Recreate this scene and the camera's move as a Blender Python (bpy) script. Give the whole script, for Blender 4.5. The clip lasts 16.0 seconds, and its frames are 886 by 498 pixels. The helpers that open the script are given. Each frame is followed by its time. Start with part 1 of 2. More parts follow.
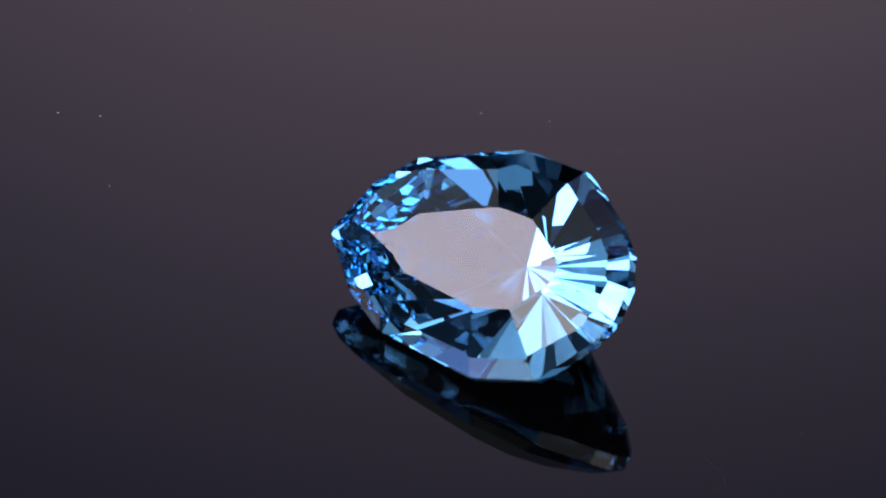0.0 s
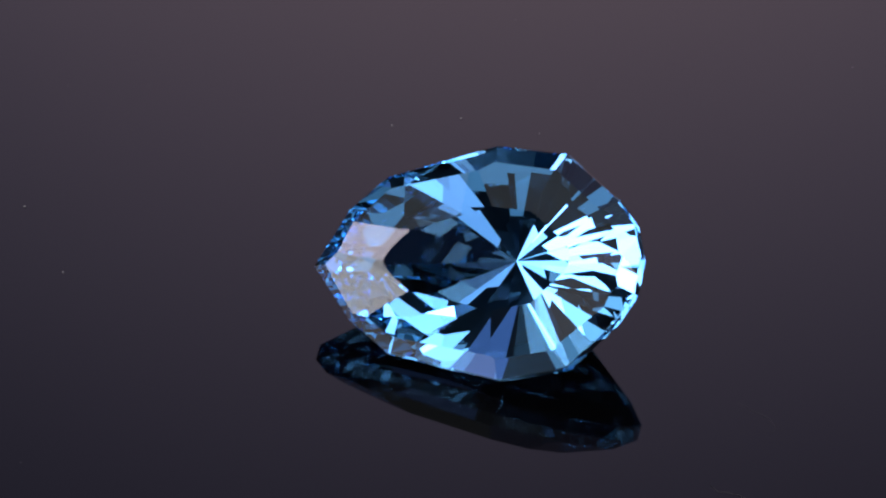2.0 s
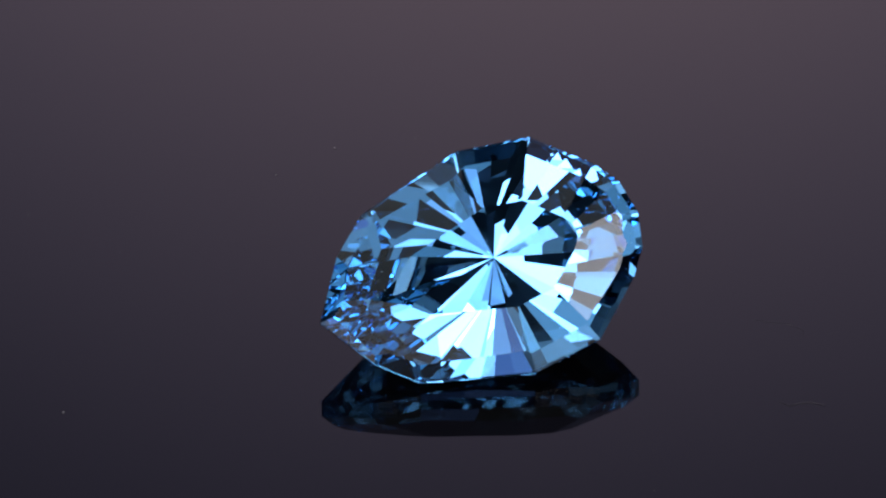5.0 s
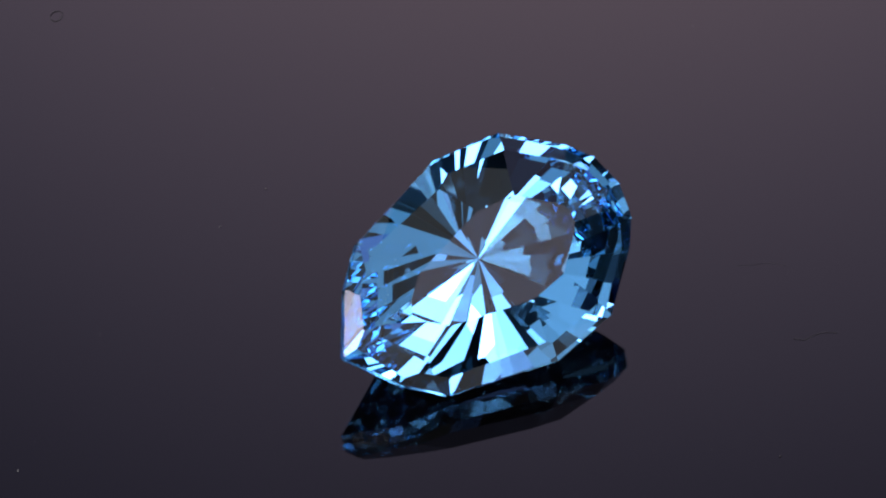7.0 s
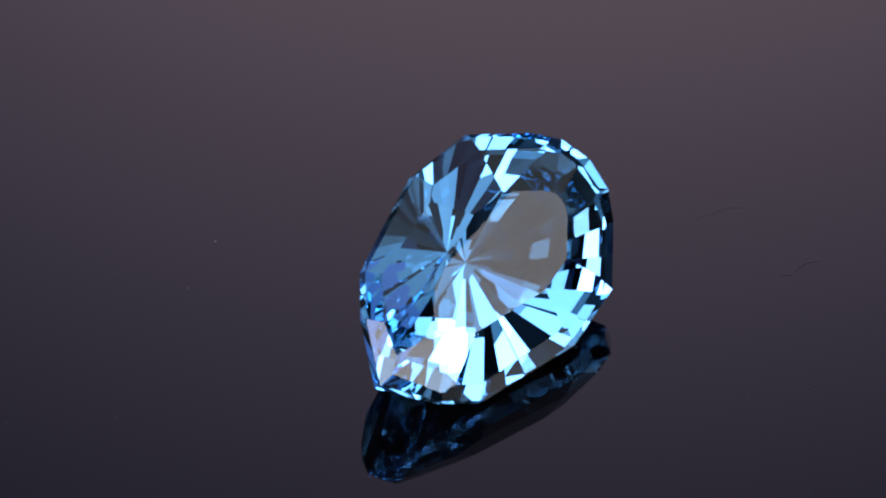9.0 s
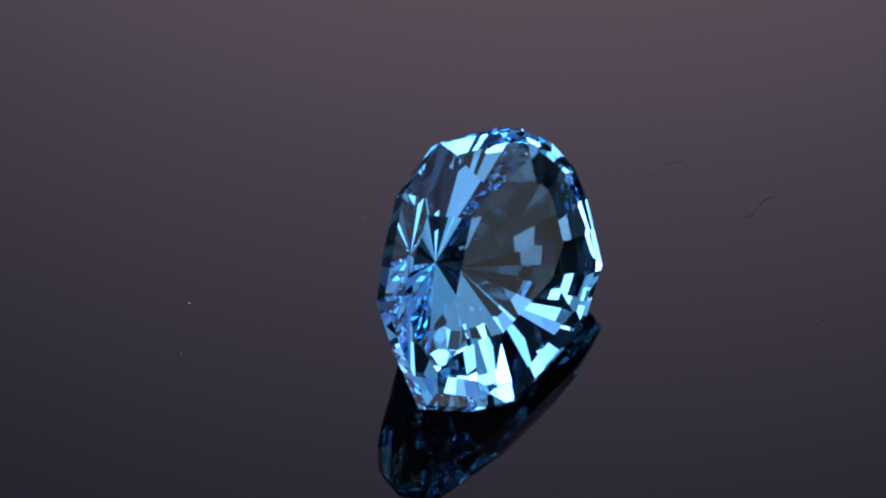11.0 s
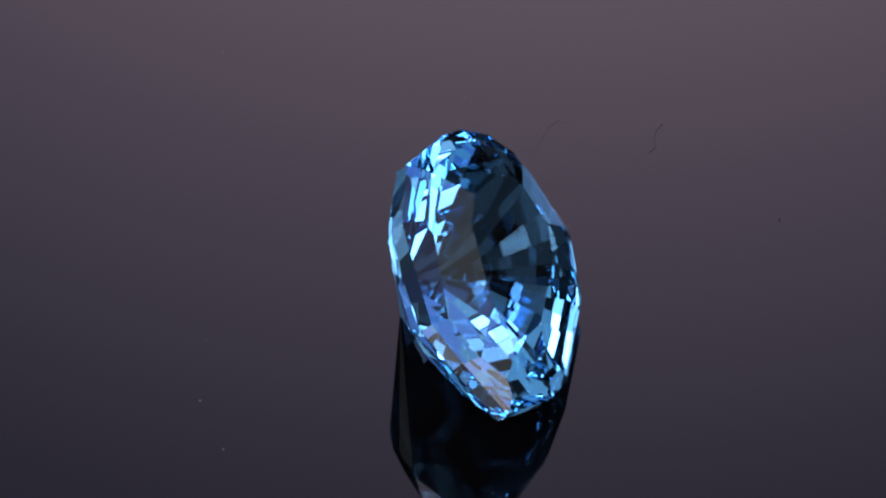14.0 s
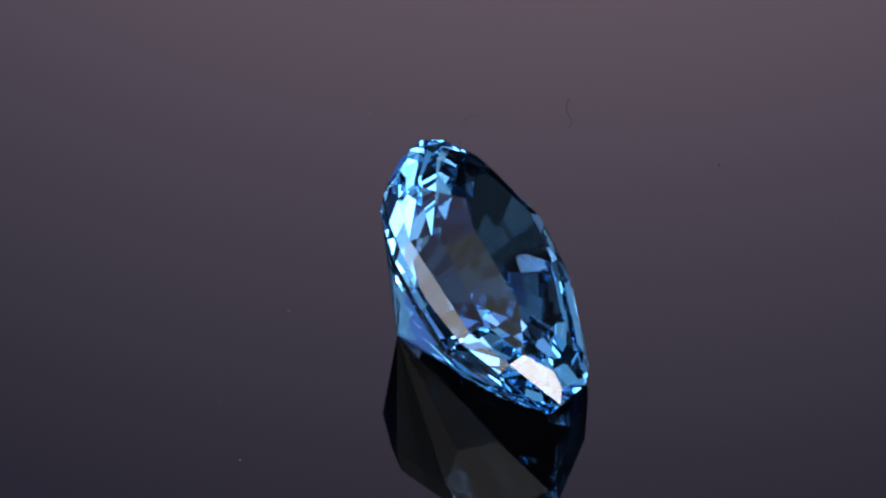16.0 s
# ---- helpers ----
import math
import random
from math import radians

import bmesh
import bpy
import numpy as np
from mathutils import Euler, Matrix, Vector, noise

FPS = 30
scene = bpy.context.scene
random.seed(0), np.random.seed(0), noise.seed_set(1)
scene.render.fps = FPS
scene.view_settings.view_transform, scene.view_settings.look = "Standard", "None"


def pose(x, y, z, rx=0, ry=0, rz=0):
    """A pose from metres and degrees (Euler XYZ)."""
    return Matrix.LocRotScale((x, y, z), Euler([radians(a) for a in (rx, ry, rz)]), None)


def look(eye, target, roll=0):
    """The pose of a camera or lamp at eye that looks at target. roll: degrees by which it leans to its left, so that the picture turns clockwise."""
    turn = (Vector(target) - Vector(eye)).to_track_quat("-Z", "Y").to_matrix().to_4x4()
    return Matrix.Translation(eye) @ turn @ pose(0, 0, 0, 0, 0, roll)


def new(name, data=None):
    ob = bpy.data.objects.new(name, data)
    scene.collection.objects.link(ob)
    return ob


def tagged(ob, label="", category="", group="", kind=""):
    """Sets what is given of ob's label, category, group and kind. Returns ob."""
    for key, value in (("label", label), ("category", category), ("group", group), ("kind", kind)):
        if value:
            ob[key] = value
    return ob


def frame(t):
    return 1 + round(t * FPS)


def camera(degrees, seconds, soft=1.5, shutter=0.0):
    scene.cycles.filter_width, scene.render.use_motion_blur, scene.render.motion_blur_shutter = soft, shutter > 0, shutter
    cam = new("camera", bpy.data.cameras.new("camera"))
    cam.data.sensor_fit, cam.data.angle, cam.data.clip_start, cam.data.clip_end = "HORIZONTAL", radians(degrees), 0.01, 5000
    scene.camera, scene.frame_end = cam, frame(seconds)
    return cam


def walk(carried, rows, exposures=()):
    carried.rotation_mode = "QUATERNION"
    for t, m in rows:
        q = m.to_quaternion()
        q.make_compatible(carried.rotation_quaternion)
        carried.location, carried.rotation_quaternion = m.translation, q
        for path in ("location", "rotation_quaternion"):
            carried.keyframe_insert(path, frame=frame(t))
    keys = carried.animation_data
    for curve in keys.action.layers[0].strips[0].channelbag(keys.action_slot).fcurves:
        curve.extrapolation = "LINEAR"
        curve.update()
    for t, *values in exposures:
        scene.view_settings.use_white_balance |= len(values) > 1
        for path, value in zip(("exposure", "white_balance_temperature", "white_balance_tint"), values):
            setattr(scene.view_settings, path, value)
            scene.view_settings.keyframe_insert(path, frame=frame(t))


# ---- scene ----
MM = 0.001
TURN = 8.5446         # degrees a second, counter-clockwise from above
SECONDS = 16.0

cam = camera(6.0, SECONDS, soft=2.25)
EYE = (-2.063 * MM, -245.807 * MM, 251.619 * MM)
AIM = (-2.063 * MM, -245.807 * MM + 0.70572, 251.619 * MM - 0.70849)
walk(cam, [(0.0, look(EYE, AIM)), (SECONDS, look(EYE, AIM))],
     exposures=[(0.0, -0.25), (4.0, -0.18), (9.0, -0.02), (12.5, 0.15), (16.0, 0.28)])

scene.cycles.max_bounces = 32
scene.cycles.transmission_bounces = 32
scene.cycles.glossy_bounces = 16

world = bpy.data.worlds.new("world")
scene.world = world
world.use_nodes = True
world.node_tree.nodes["Background"].inputs[0].default_value = (0.02, 0.02, 0.024, 1)
world.node_tree.nodes["Background"].inputs[1].default_value = 0.3


# ---------------------------------------------------------------- materials
def material(name, colour, rough=0.5, metal=0.0, spec=0.5):
    m = bpy.data.materials.new(name)
    m.use_nodes = True
    b = m.node_tree.nodes["Principled BSDF"]
    b.inputs["Base Color"].default_value = (*colour, 1)
    b.inputs["Roughness"].default_value = rough
    b.inputs["Metallic"].default_value = metal
    b.inputs["Specular IOR Level"].default_value = spec
    return m, m.node_tree.nodes, m.node_tree.links, b


def grainy(name, dark, light, scale, rough=0.6, bump=0.1, metal=0.0):
    """A paint or cloth with two scales of variation and a fine relief."""
    m, n, l, b = material(name, dark, rough, metal)
    co = n.new("ShaderNodeTexCoord")
    big, fine = n.new("ShaderNodeTexNoise"), n.new("ShaderNodeTexNoise")
    big.inputs["Scale"].default_value, fine.inputs["Scale"].default_value = scale, scale * 40
    big.inputs["Detail"].default_value = fine.inputs["Detail"].default_value = 5
    add = n.new("ShaderNodeMath")
    add.operation = "MULTIPLY"
    ramp = n.new("ShaderNodeValToRGB")
    ramp.color_ramp.elements[0].position, ramp.color_ramp.elements[1].position = 0.12, 0.42
    ramp.color_ramp.elements[0].color, ramp.color_ramp.elements[1].color = (*dark, 1), (*light, 1)
    bmp = n.new("ShaderNodeBump")
    bmp.inputs["Strength"].default_value = bump
    bmp.inputs["Distance"].default_value = 0.002
    for t in (big, fine):
        l.new(co.outputs["Object"], t.inputs["Vector"])
    l.new(big.outputs["Fac"], add.inputs[0])
    l.new(fine.outputs["Fac"], add.inputs[1])
    l.new(add.outputs[0], ramp.inputs[0])
    l.new(ramp.outputs[0], b.inputs["Base Color"])
    l.new(fine.outputs["Fac"], bmp.inputs["Height"])
    l.new(bmp.outputs[0], b.inputs["Normal"])
    return m


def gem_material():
    """Clear blue topaz. The gloss is tinted blue where Fresnel nears total reflection, standing in for absorption
    inside the stone.
    """
    m = bpy.data.materials.new("blue_topaz")
    m.use_nodes = True
    n, l = m.node_tree.nodes, m.node_tree.links
    n.remove(n["Principled BSDF"])
    fresnel, gloss, bend = n.new("ShaderNodeFresnel"), n.new("ShaderNodeBsdfAnisotropic"), n.new("ShaderNodeBsdfRefraction")
    fresnel.inputs["IOR"].default_value = bend.inputs["IOR"].default_value = 1.63
    gloss.inputs["Roughness"].default_value = bend.inputs["Roughness"].default_value = 0.0
    bend.inputs["Color"].default_value = (0.47, 0.755, 1.0, 1)
    # Blue painted into the gloss by Fresnel value; no path length is measured.
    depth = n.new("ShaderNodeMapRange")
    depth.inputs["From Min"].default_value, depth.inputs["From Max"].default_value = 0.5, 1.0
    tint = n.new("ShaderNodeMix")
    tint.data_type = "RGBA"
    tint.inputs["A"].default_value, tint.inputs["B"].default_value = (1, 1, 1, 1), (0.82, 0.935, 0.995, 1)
    mix = n.new("ShaderNodeMixShader")
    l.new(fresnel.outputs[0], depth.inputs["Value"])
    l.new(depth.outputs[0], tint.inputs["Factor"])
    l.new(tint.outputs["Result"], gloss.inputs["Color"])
    l.new(fresnel.outputs[0], mix.inputs[0])
    l.new(bend.outputs[0], mix.inputs[1])
    l.new(gloss.outputs[0], mix.inputs[2])
    l.new(mix.outputs[0], n["Material Output"].inputs["Surface"])
    return m


def acrylic_material():
    m, n, l, b = material("black_acrylic", (0.0008, 0.0008, 0.001), 0.02)
    b.inputs["IOR"].default_value = 1.435
    co = n.new("ShaderNodeTexCoord")
    t = n.new("ShaderNodeTexNoise")
    t.inputs["Scale"].default_value, t.inputs["Detail"].default_value = 90, 3
    r = n.new("ShaderNodeMapRange")
    r.inputs["To Min"].default_value, r.inputs["To Max"].default_value = 0.012, 0.035
    l.new(co.outputs["Object"], t.inputs["Vector"])
    l.new(t.outputs["Fac"], r.inputs["Value"])
    l.new(r.outputs[0], b.inputs["Roughness"])
    return m


def diffuser_material(name, colour, centre, edge, power, at, rim):
    """A glowing softbox cloth: a painted glow, brightest at a chosen place in its own plane, and fading to the rim."""
    m = bpy.data.materials.new(name)
    m.use_nodes = True
    n, l = m.node_tree.nodes, m.node_tree.links
    n.remove(n["Principled BSDF"])
    e = n.new("ShaderNodeEmission")
    tint = n.new("ShaderNodeMix")
    tint.data_type = "RGBA"
    tint.inputs["A"].default_value, tint.inputs["B"].default_value = (*colour, 1), (*rim, 1)
    far = n.new("ShaderNodeMapRange")
    far.inputs["From Max"].default_value = power
    co = n.new("ShaderNodeTexCoord")
    mp = n.new("ShaderNodeVectorMath")
    mp.operation = "SUBTRACT"
    mp.inputs[1].default_value = (at[0], at[1], 0)
    ln = n.new("ShaderNodeVectorMath")
    ln.operation = "LENGTH"
    r = n.new("ShaderNodeMapRange")
    r.interpolation_type = "SMOOTHSTEP"
    r.inputs["From Min"].default_value, r.inputs["From Max"].default_value = 0.0, power
    r.inputs["To Min"].default_value, r.inputs["To Max"].default_value = centre, edge
    l.new(co.outputs["Object"], mp.inputs[0])
    l.new(mp.outputs[0], ln.inputs[0])
    l.new(ln.outputs["Value"], r.inputs["Value"])
    l.new(ln.outputs["Value"], far.inputs["Value"])
    l.new(far.outputs[0], tint.inputs["Factor"])
    l.new(tint.outputs["Result"], e.inputs["Color"])
    l.new(r.outputs[0], e.inputs["Strength"])
    l.new(e.outputs[0], n["Material Output"].inputs["Surface"])
    return m


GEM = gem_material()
ACRYLIC = acrylic_material()
FLAKE = grainy("milky_flaw", (0.55, 0.66, 0.75), (0.8, 0.88, 0.93), 2000.0, 0.4)
WALL = grainy("grey_studio_paint", (0.30, 0.30, 0.32), (0.36, 0.36, 0.38), 2.0, 0.9)
FLOOR = grainy("dark_studio_floor", (0.03, 0.029, 0.03), (0.05, 0.048, 0.05), 3.0, 0.7)
TABLE = grainy("dark_tabletop_laminate", (0.02, 0.019, 0.019), (0.032, 0.03, 0.03), 8.0, 0.55)
HOUSING = grainy("black_softbox_cloth", (0.012, 0.012, 0.013), (0.022, 0.022, 0.024), 20.0, 0.9)
METAL = grainy("grey_stand_metal", (0.16, 0.16, 0.17), (0.24, 0.24, 0.25), 60.0, 0.35, 0.03, 1.0)
BASE = grainy("matt_black_plastic", (0.015, 0.015, 0.016), (0.024, 0.024, 0.025), 60.0, 0.5)
PALE_WALL = grainy("light_grey_studio_paint", (0.30, 0.30, 0.31), (0.36, 0.36, 0.37), 2.0, 0.9)
DARK_WALL = grainy("light_absorbing_wall_paint", (0.008, 0.008, 0.009), (0.013, 0.0125, 0.014), 2.0, 0.9)
DUST = grainy("pale_dust", (0.18, 0.17, 0.17), (0.3, 0.29, 0.28), 900.0, 0.9)
SCRATCH = grainy("dull_mark", (0.022, 0.019, 0.022), (0.04, 0.036, 0.04), 600.0, 0.7)


# ---------------------------------------------------------------- mesh helpers
def part(name, bm, mat, parent=None, label=""):
    me = bpy.data.meshes.new(name)
    bm.to_mesh(me)
    bm.free()
    me.materials.append(mat)
    ob = new(name, me)
    ob.parent = parent
    return tagged(ob, label)


def box(cx, cy, cz, sx, sy, sz, bevel=0.0):
    bm = bmesh.new()
    bmesh.ops.create_cube(bm, size=1, matrix=Matrix.Translation((cx, cy, cz)) @ Matrix.Diagonal((sx, sy, sz, 1)))
    if bevel:
        bmesh.ops.bevel(bm, geom=bm.edges[:], offset=bevel, segments=2, affect="EDGES")
    return bm


def lathe(profile, steps=96):
    """A turned body from (radius, z) pairs, closed at both ends."""
    bm = bmesh.new()
    rings = []
    for r, z in profile:
        rings.append([bm.verts.new((r * math.cos(2 * math.pi * k / steps), r * math.sin(2 * math.pi * k / steps), z)) for k in range(steps)])
    for a, b in zip(rings, rings[1:]):
        for k in range(steps):
            f = bm.faces.new((a[k], a[(k + 1) % steps], b[(k + 1) % steps], b[k]))
            f.smooth = True
    bm.faces.new(list(reversed(rings[0])))
    bm.faces.new(rings[-1])
    return bm


def rod(a, b, r, steps=12):
    a, b = Vector(a), Vector(b)
    bm = bmesh.new()
    m = Matrix.Translation((a + b) / 2) @ (b - a).to_track_quat("Z", "Y").to_matrix().to_4x4()
    bmesh.ops.create_cone(bm, cap_ends=True, segments=steps, radius1=r, radius2=r, depth=(b - a).length, matrix=m)
    return bm


# ---------------------------------------------------------------- the studio
CEILING = 1.60
GROUND = -0.84        # the room's floor; the platter's top is at z = 0
TOP = -0.06           # the table's top


def structure(name, bm, mat, label, category):
    return tagged(part(name, bm, mat, None, label), category=category, kind="structure")


structure("floor", box(0, 0, GROUND - 0.05, 2.7, 2.7, 0.1), FLOOR, "dark matt grey studio floor", "floor")
structure("ceiling", box(0, 0, CEILING + 0.05, 2.7, 2.7, 0.1), PALE_WALL, "light grey painted studio ceiling", "ceiling")
# Unseen walls: two black to darken the stone's reflections, two grey to lift them.
for nm, cx, cy, sx, sy, skin, look_of in (("wall_north", 0, 1.3, 2.7, 0.1, DARK_WALL, "black"), ("wall_south", 0, -1.3, 2.7, 0.1, WALL, "grey"),
                                          ("wall_east", 1.3, 0, 0.1, 2.5, DARK_WALL, "black"), ("wall_west", -1.3, 0, 0.1, 2.5, WALL, "grey")):
    structure(nm, box(cx, cy, (GROUND + CEILING) / 2, sx, sy, CEILING - GROUND), skin, look_of + " unseen wall, toned to shape the reflections in the stone", "wall")


def work_table():
    t = tagged(new("work_table"), "dark laminate work table under the turntable", "table")
    t.location = (0, 0, GROUND)
    h = TOP - GROUND
    part("tabletop", box(0, 0, h - 0.015, 0.9, 0.5, 0.03, 0.003), TABLE, t)
    for sx in (-1, 1):
        for sy in (-1, 1):
            part("leg", box(sx * 0.41, sy * 0.21, (h - 0.03) / 2, 0.04, 0.04, h - 0.03, 0.003), METAL, t)


work_table()


# softboxes: middle, width, height, light colour, brightness at the glow's middle and at the rim, fade, the glow's place
def softbox(mid, w, h, colour, centre, edge, fade, at=(0, 0), spin=0, rim=None, label="", slide=0.0):
    mid = Vector(mid)
    sb = tagged(new("softbox"), label or "black softbox with a glowing white cloth hung from the ceiling", "softbox", "softboxes round the table")
    sb.location = (0, 0, 0)
    aim = (-mid).to_track_quat("Z", "Y").to_matrix().to_4x4() @ pose(0, 0, 0, 0, 0, spin)
    head = Matrix.Translation(mid) @ aim @ Matrix.Translation((slide, 0, 0))
    cloth = part("diffuser", box(0, 0, 0, w, h, 0.004, 0.001), diffuser_material("glowing_cloth", colour, centre, edge, fade, at, rim or colour), sb, "white glowing cloth")
    cloth.matrix_local = head
    bm = bmesh.new()
    front = [bm.verts.new((sx * w / 2 * 1.03, sy * h / 2 * 1.03, 0.006)) for sx, sy in ((-1, -1), (1, -1), (1, 1), (-1, 1))]
    back = [bm.verts.new((sx * 0.05, sy * 0.05, -0.16)) for sx, sy in ((-1, -1), (1, -1), (1, 1), (-1, 1))]
    for k in range(4):
        bm.faces.new((front[k], back[k], back[(k + 1) % 4], front[(k + 1) % 4]))
    bm.faces.new(back)
    bmesh.ops.solidify(bm, geom=bm.faces[:], thickness=0.002)
    hood = part("housing", bm, HOUSING, sb, "black cloth housing")
    hood.matrix_local = head
    rear = head @ Vector((0, 0, -0.22))
    part("lamp_head", rod(head @ Vector((0, 0, -0.15)), head @ Vector((0, 0, -0.28)), 0.045, 24), BASE, sb)
    part("drop_rod", rod(rear, (rear.x, rear.y, CEILING - 0.008), 0.012), METAL, sb, "grey metal drop rod")
    plate = part("ceiling_plate", box(0, 0, 0, 0.12, 0.12, 0.008, 0.002), METAL, sb)
    plate.location = (rear.x, rear.y, CEILING - 0.004)
    return sb


WHITE = (1.02, 1.0, 1.05)
LILAC = (1.10, 1.0, 1.22)
# Unseen mauve glow, its fade and tints graded to put a gradient on the platter.
softbox((-0.002, 0.444, 0.802), 0.675, 0.77, (1.6, 1.0, 0.8), 3.1, 0.295, 0.263, (-0.2175, -0.443), 0, (1.03, 1.0, 1.72), "large unseen softbox with a mauve glow graded for the reflection in the platter", 0.2375)
softbox((-0.5505, -0.0921, 0.4056), 0.29, 0.30, LILAC, 7.5, 5.6, 0.3)
softbox((0.534, -0.26, 0.371), 0.28, 0.33, (1.02, 1.0, 1.06), 13.0, 2.2, 0.17)
# The next three are unseen, added where rays through the stone's bright facets leave.
softbox((-0.68, -0.53, 0.32), 1.06, 0.48, WHITE, 7.0, 2.4, 0.7, (-0.2, -0.1))
softbox((0.66, -0.62, 0.44), 0.86, 0.50, WHITE, 5.2, 2.2, 0.6, (-0.2, -0.1))
softbox((0.0, -0.80, 0.23), 0.56, 0.34, WHITE, 0.9, 0.6, 0.4)
softbox((0.30, -0.52, 0.80), 0.36, 0.22, LILAC, 1.2, 0.8, 0.3, label="small dim softbox hung high beside the camera")
# Unseen glowing panels added to lift the stone's mid-blues, in place of room light.
FILL_TINT = (0.92, 1.0, 1.08)
softbox((-0.05, 0.0, 1.15), 1.30, 0.90, FILL_TINT, 0.50, 0.42, 0.8, label="wide dim fill panel added over the table for room light")
softbox((0.64, 0.16, 0.67), 0.95, 0.46, FILL_TINT, 0.50, 0.42, 0.5, label="long dim fill panel added beside the table for room light")
softbox((-0.62, 0.34, 0.62), 0.52, 0.46, FILL_TINT, 0.60, 0.50, 0.4, label="dim fill panel added at the far corner for room light")


def added_flag_board():
    """An unseen black board on feet, added to block light and keep the stone's reflections dark."""
    f = tagged(new("added_flag_board"), "tall black board added out of view to block light", "board")
    f.matrix_basis = pose(0.62, 0.46, GROUND, 0, 0, -54)
    part("board", box(0, 0, 0.60, 0.80, 0.012, 1.16, 0.002), HOUSING, f)
    for sx in (-1, 1):
        part("foot", box(sx * 0.3, 0, 0.01, 0.03, 0.24, 0.02, 0.003), METAL, f)


added_flag_board()


# ---------------------------------------------------------------- the turntable
def turntable():
    base = tagged(new("turntable"), "round turntable with a glossy black acrylic platter", "turntable")
    part("platter", lathe([(0.0895, -0.004), (0.09, -0.0035), (0.09, -0.0005), (0.0895, 0.0)], 128), ACRYLIC, base, "glossy black acrylic platter")
    part("hub", lathe([(0.03, -0.012), (0.03, -0.0045)], 48), METAL, base)
    return base


PLATTER = turntable()


def motor_stand():
    b = tagged(new("motor_stand"), "round matt black plastic motor stand on the table", "stand")
    b.location = (0, 0, TOP)
    part("body", lathe([(0.078, 0.0), (0.08, 0.002), (0.08, 0.042), (0.077, 0.045), (0.032, 0.0475)], 96), BASE, b)
    return b


motor_stand()

# ---------------------------------------------------------------- the gemstone
# half the pear outline in millimetres, from the point round to the butt (mirrored for the other half)
OUTLINE = ((-6.97, 0.0), (-5.42, -2.33), (-3.88, -3.67), (0.74, -4.86), (3.72, -4.43), (5.88, -2.49), (6.63, -1.44), (6.93, 0.0))
GIRDLE = [Vector(v) for v in OUTLINE] + [Vector((x, -y)) for x, y in reversed(OUTLINE[1:-1])]
CULET = Vector((0.82, 0.449, -5.457))
TABLE_INSET, TABLE_HEIGHT = 2.65, 1.52


def inset(k, d):
    """The outline's corner k moved in, so that both edges that meet there lie d deeper."""
    n = len(GIRDLE)
    a, b, c = GIRDLE[k - 1], GIRDLE[k % n], GIRDLE[(k + 1) % n]
    e, f = (b - a).normalized(), (c - b).normalized()
    u, v = Vector((-e.y, e.x)), Vector((-f.y, f.x))
    return b + (u + v) * (d / (1 + u.dot(v)))


# heights of the girdle's upper rim round the outline from the point; its lower rim and the crown's ridge follow it
RIM = (0.61, 0.52, 0.08, 0.02, 0.02, 0.08, 0.16, 0.22, 0.24, 0.24, 0.24, 0.26, 0.44, 0.72)
BAND = 0.65
RIDGE_IN = (0.64, 0.93, 0.82, 0.75, 0.75, 0.75, 0.75, 0.75, 0.75, 0.75, 0.75, 0.75, 0.82, 0.93)
RIDGE_UP = (0.68, 0.68, 0.61, 0.58, 0.58, 0.58, 0.58, 0.58, 0.58, 0.58, 0.58, 0.58, 0.61, 0.68)


def plane(u, v, w):
    """The plane through three points, its normal away from the stone's axis."""
    n = (v - u).cross(w - u).normalized()
    return (n, u) if n.dot((u + v) / 2 - Vector((0, 0, -1))) > 0 else (-n, u)


def crown(k):
    """The girdle facet and the two crown facets along the outline's edge k."""
    rim = [Vector((*GIRDLE[j % len(GIRDLE)], RIM[j % len(RIM)])) for j in (k, k + 1)]
    ridge = [Vector((*inset(j, RIDGE_IN[j % len(RIM)]), RIM[j % len(RIM)] + RIDGE_UP[j % len(RIM)])) for j in (k, k + 1)]
    top = [Vector((*inset(j, TABLE_INSET), TABLE_HEIGHT)) for j in (k, k + 1)]
    yield plane(rim[0], rim[1], rim[0] + Vector((0, 0, 1)))
    yield plane(rim[0], rim[1], (ridge[0] + ridge[1]) / 2)
    yield plane(top[0], top[1], (ridge[0] + ridge[1]) / 2)


SPLITS = (1, 1, 2, 2, 2, 1, 1, 1, 1, 2, 2, 2, 1, 1)


def pavilion_outline():
    """The girdle's lower rim split into short chords that bow out a little: the lower facets are narrower than the upper ones."""
    pts = []
    for k, m in enumerate(SPLITS):
        a, b = GIRDLE[k], GIRDLE[(k + 1) % len(GIRDLE)]
        out = Vector(((b - a).y, -(b - a).x))
        for j in range(m):
            f = j / m
            p = a.lerp(b, f) + out * (0.104 * f * (1 - f))
            pts.append(Vector((*p, RIM[k] * (1 - f) + RIM[(k + 1) % len(RIM)] * f - BAND)))
    return pts


PAVILION = pavilion_outline()


def ring_plane(k, s0, z0, s1, z1):
    """A pavilion facet along chord k between two rings: the lower rim shrunk about the culet by s0 and s1."""
    c = CULET.xy
    a, b = PAVILION[k], PAVILION[(k + 1) % len(PAVILION)]
    u, v = Vector((*(c + (a.xy - c) * s0), a.z if z0 is None else z0)), Vector((*(c + (b.xy - c) * s0), b.z if z0 is None else z0))
    return plane(u, v, Vector((*(c + (a.xy - c) * s1), z1)))


RINGS = ((1.0, None), (0.897, -1.188), (0.0, CULET.z))
TIP_RINGS = ((1.0, None), (0.688, -2.168), (0.0, CULET.z))     # the two facets at the point are fuller


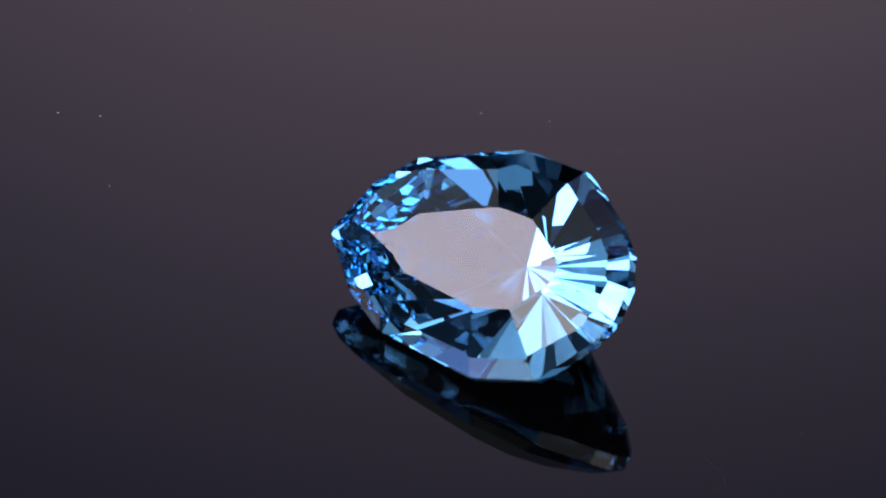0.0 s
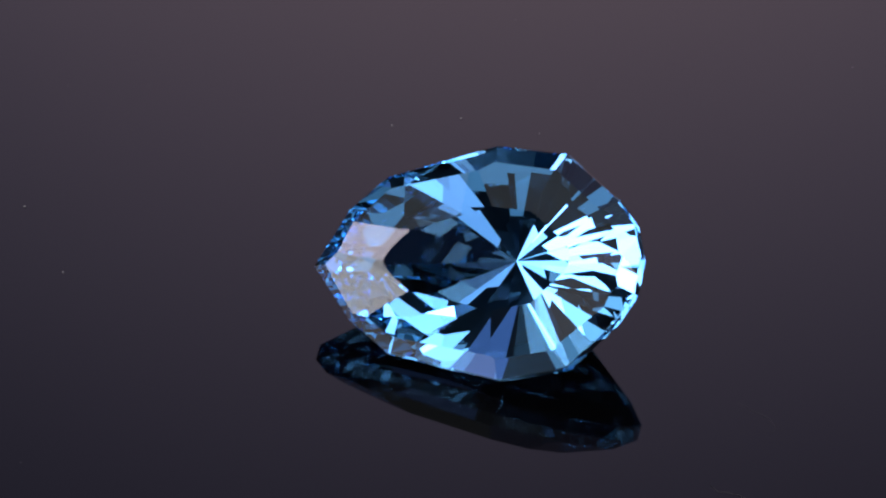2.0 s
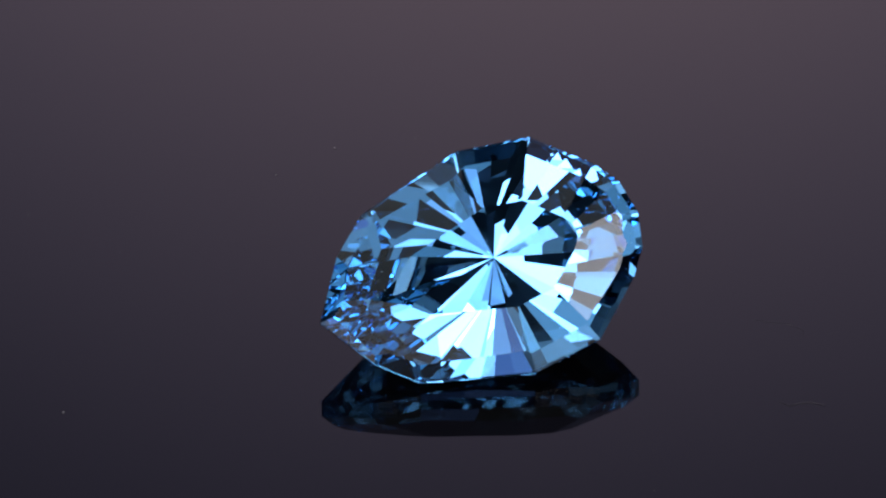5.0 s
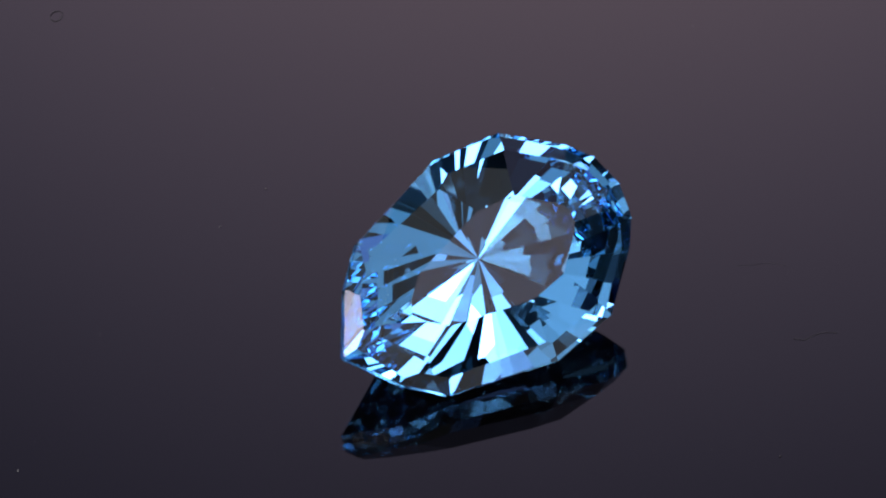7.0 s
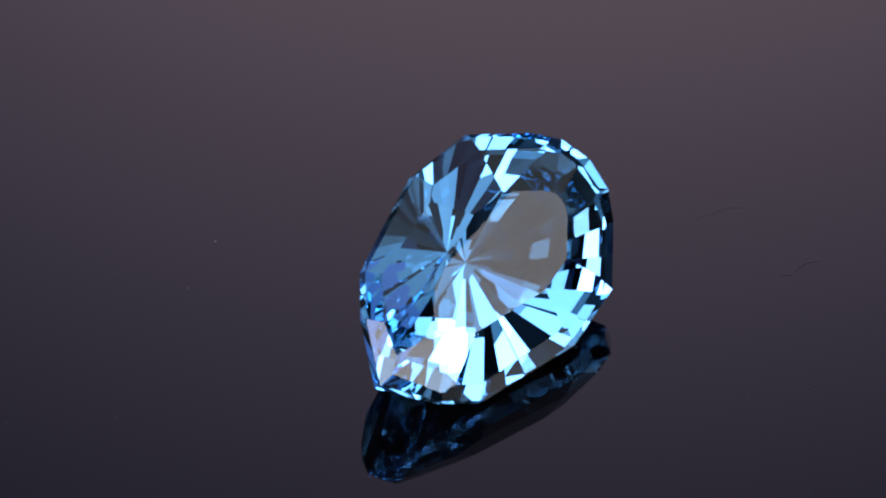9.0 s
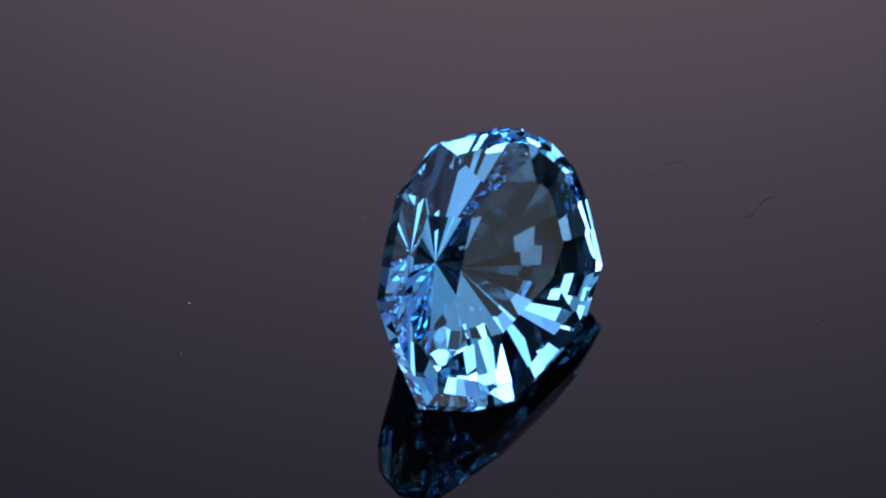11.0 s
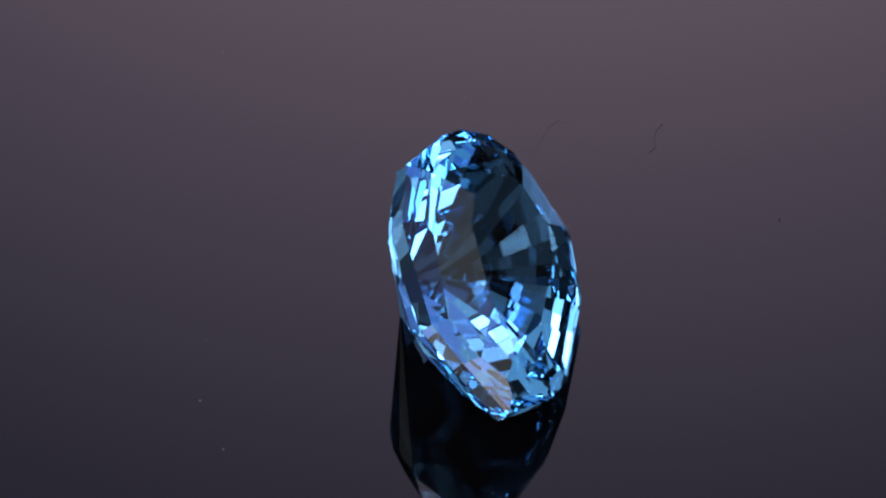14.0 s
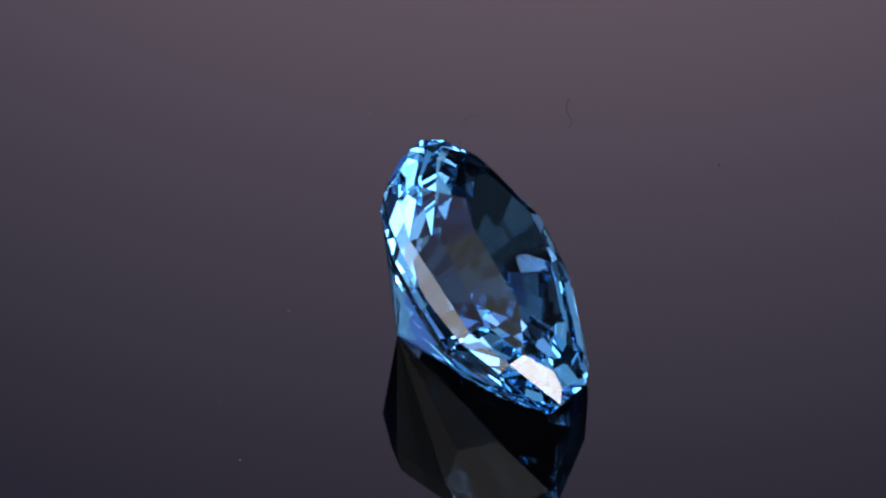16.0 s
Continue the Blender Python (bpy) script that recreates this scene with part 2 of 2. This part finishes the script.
def facets():
    n = len(GIRDLE)
    yield Vector((0, 0, 1)), Vector((0, 0, TABLE_HEIGHT))
    for k in range(n):
        yield from crown(k)
    for k in range(len(PAVILION)):
        rings = TIP_RINGS if k in (0, len(PAVILION) - 1) else RINGS
        for (s0, z0), (s1, z1) in zip(rings, rings[1:]):
            yield ring_plane(k, s0, z0, s1, z1)


def gemstone():
    """The stone is cut like a real one: a block that loses what lies outside each facet's plane."""
    bm = bmesh.new()
    bmesh.ops.create_cube(bm, size=20)
    for n, p in facets():
        bmesh.ops.bisect_plane(bm, geom=bm.verts[:] + bm.edges[:] + bm.faces[:], dist=1e-5, plane_co=p, plane_no=n, clear_outer=True)
        rim = [e for e in bm.edges if len(e.link_faces) == 1]
        if rim:
            bmesh.ops.edgeloop_fill(bm, edges=rim)
    bmesh.ops.remove_doubles(bm, verts=bm.verts[:], dist=0.004)
    bmesh.ops.scale(bm, vec=(MM, MM, MM), verts=bm.verts[:])
    bmesh.ops.recalc_face_normals(bm, faces=bm.faces[:])
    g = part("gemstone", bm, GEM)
    rng = random.Random(11)
    flaws = bmesh.new()
    for k in range(46):
        x = rng.triangular(-6.1, -2.6, -4.6)
        y = rng.gauss(0.5, 0.9) * (7.0 + x) / 2.4
        p = Vector((x, max(-2.2, min(2.2, y)), rng.uniform(-0.9, 0.7)))
        r = rng.uniform(0.012, 0.045)
        m = Matrix.Translation(p * MM) @ pose(0, 0, 0, rng.uniform(0, 180), rng.uniform(0, 180), 0) @ Matrix.Diagonal((r * MM, r * rng.uniform(0.3, 1) * MM, r * 0.2 * MM, 1))
        bmesh.ops.create_icosphere(flaws, subdivisions=1, radius=1, matrix=m)
    part("inclusions", flaws, FLAKE, g, "milky flecks inside the stone's pointed end")
    return tagged(g, "faceted pale blue pear-cut topaz lying tilted on black acrylic", "gemstone")


STONE = gemstone()
LIE = Matrix(((0.869302, 0.247198, -0.428028, -0.4320 * MM), (-0.447835, 0.760381, -0.470388, 0.3479 * MM),
              (0.209185, 0.600595, 0.771704, 3.8005 * MM), (0, 0, 0, 1)))
# let the lowest corner touch the platter
LIE[2][3] -= min((LIE @ v.co).z for v in STONE.data.vertices)


# ---------------------------------------------------------------- dust on the platter
def dust():
    rng = random.Random(5)
    bm = bmesh.new()
    known = [(-0.43, 12.99, 0.05), (-16.7, 12.81, 0.06), (-16.18, 8.57, 0.06), (-18.5, 13.0, 0.06), (2.48, 12.5, 0.05), (7.0, 4.97, 0.04)]
    loose = [(rng.uniform(-22, 22), rng.uniform(-22, 22), rng.uniform(0.015, 0.03)) for k in range(24)]
    for x, y, r in known + loose:
        if math.hypot(x, y) < 8.5:
            continue
        m = Matrix.Translation((x * MM, y * MM, r * 0.4 * MM)) @ pose(0, 0, 0, 0, 0, rng.uniform(0, 180)) @ Matrix.Diagonal((r * MM, r * 0.6 * MM, r * 0.45 * MM, 1))
        bmesh.ops.create_icosphere(bm, subdivisions=1, radius=1, matrix=m)
    d = part("dust", bm, DUST)
    return tagged(d, "pale dust specks scattered on the black platter", "dust", kind="stuff")


def fibre(points, r, label):
    """A dark mark on the platter, built as a thin tube through the points, in millimetres."""
    bm = bmesh.new()
    pts = [Vector((x, y, r)) * MM for x, y in points]
    rings = []
    for k, p in enumerate(pts):
        d = (pts[min(k + 1, len(pts) - 1)] - pts[max(k - 1, 0)]).normalized()
        side = Vector((-d.y, d.x, 0))
        rings.append([bm.verts.new(p + (side * math.cos(a) + Vector((0, 0, 1)) * math.sin(a)) * r * MM) for a in (0, 1.257, 2.513, 3.770, 5.027)])
    for u, v in zip(rings, rings[1:]):
        for k in range(5):
            bm.faces.new((u[k], u[(k + 1) % 5], v[(k + 1) % 5], v[k]))
    bm.faces.new(list(reversed(rings[0])))
    bm.faces.new(rings[-1])
    return tagged(part("platter_mark", bm, SCRATCH), label, "lint", "lint on the platter")


SPECKS = dust()
# Thin threads stand in for a scuff, a ring smudge, a speck and a smudge.
MARKS = [
    fibre([(5.91, -11.03), (6.06, -11.48), (6.5, -11.67), (6.85, -11.92), (7.13, -12.44)], 0.013, "short bent dark scuff on the platter, built as a thread"),
    fibre([(7.0 + 0.33 * math.cos(0.5 * k), 25.75 + (0.33 - 0.012 * k) * math.sin(0.5 * k)) for k in range(13)], 0.018, "dark ring smudge on the platter, built as a thread"),
    fibre([(-0.33, -13.79), (-0.29, -13.77), (-0.25, -13.8)], 0.03, "tiny dark speck on the platter"),
    fibre([(8.46, -6.94), (8.84, -7.49), (9.37, -8.11), (9.52, -8.79), (9.09, -9.03)], 0.006, "faint smudge on the platter, built as a thin dark thread"),
]


# ---------------------------------------------------------------- what turns
def motions():
    steps = [k * 0.5 for k in range(int(SECONDS * 2) + 1)]
    for thing, rest in ((PLATTER, Matrix.Identity(4)), (STONE, LIE), (SPECKS, Matrix.Identity(4)),
                        *((f, Matrix.Identity(4)) for f in MARKS)):
        walk(thing, [(t, pose(0, 0, 0, 0, 0, TURN * t) @ rest) for t in steps])


motions()
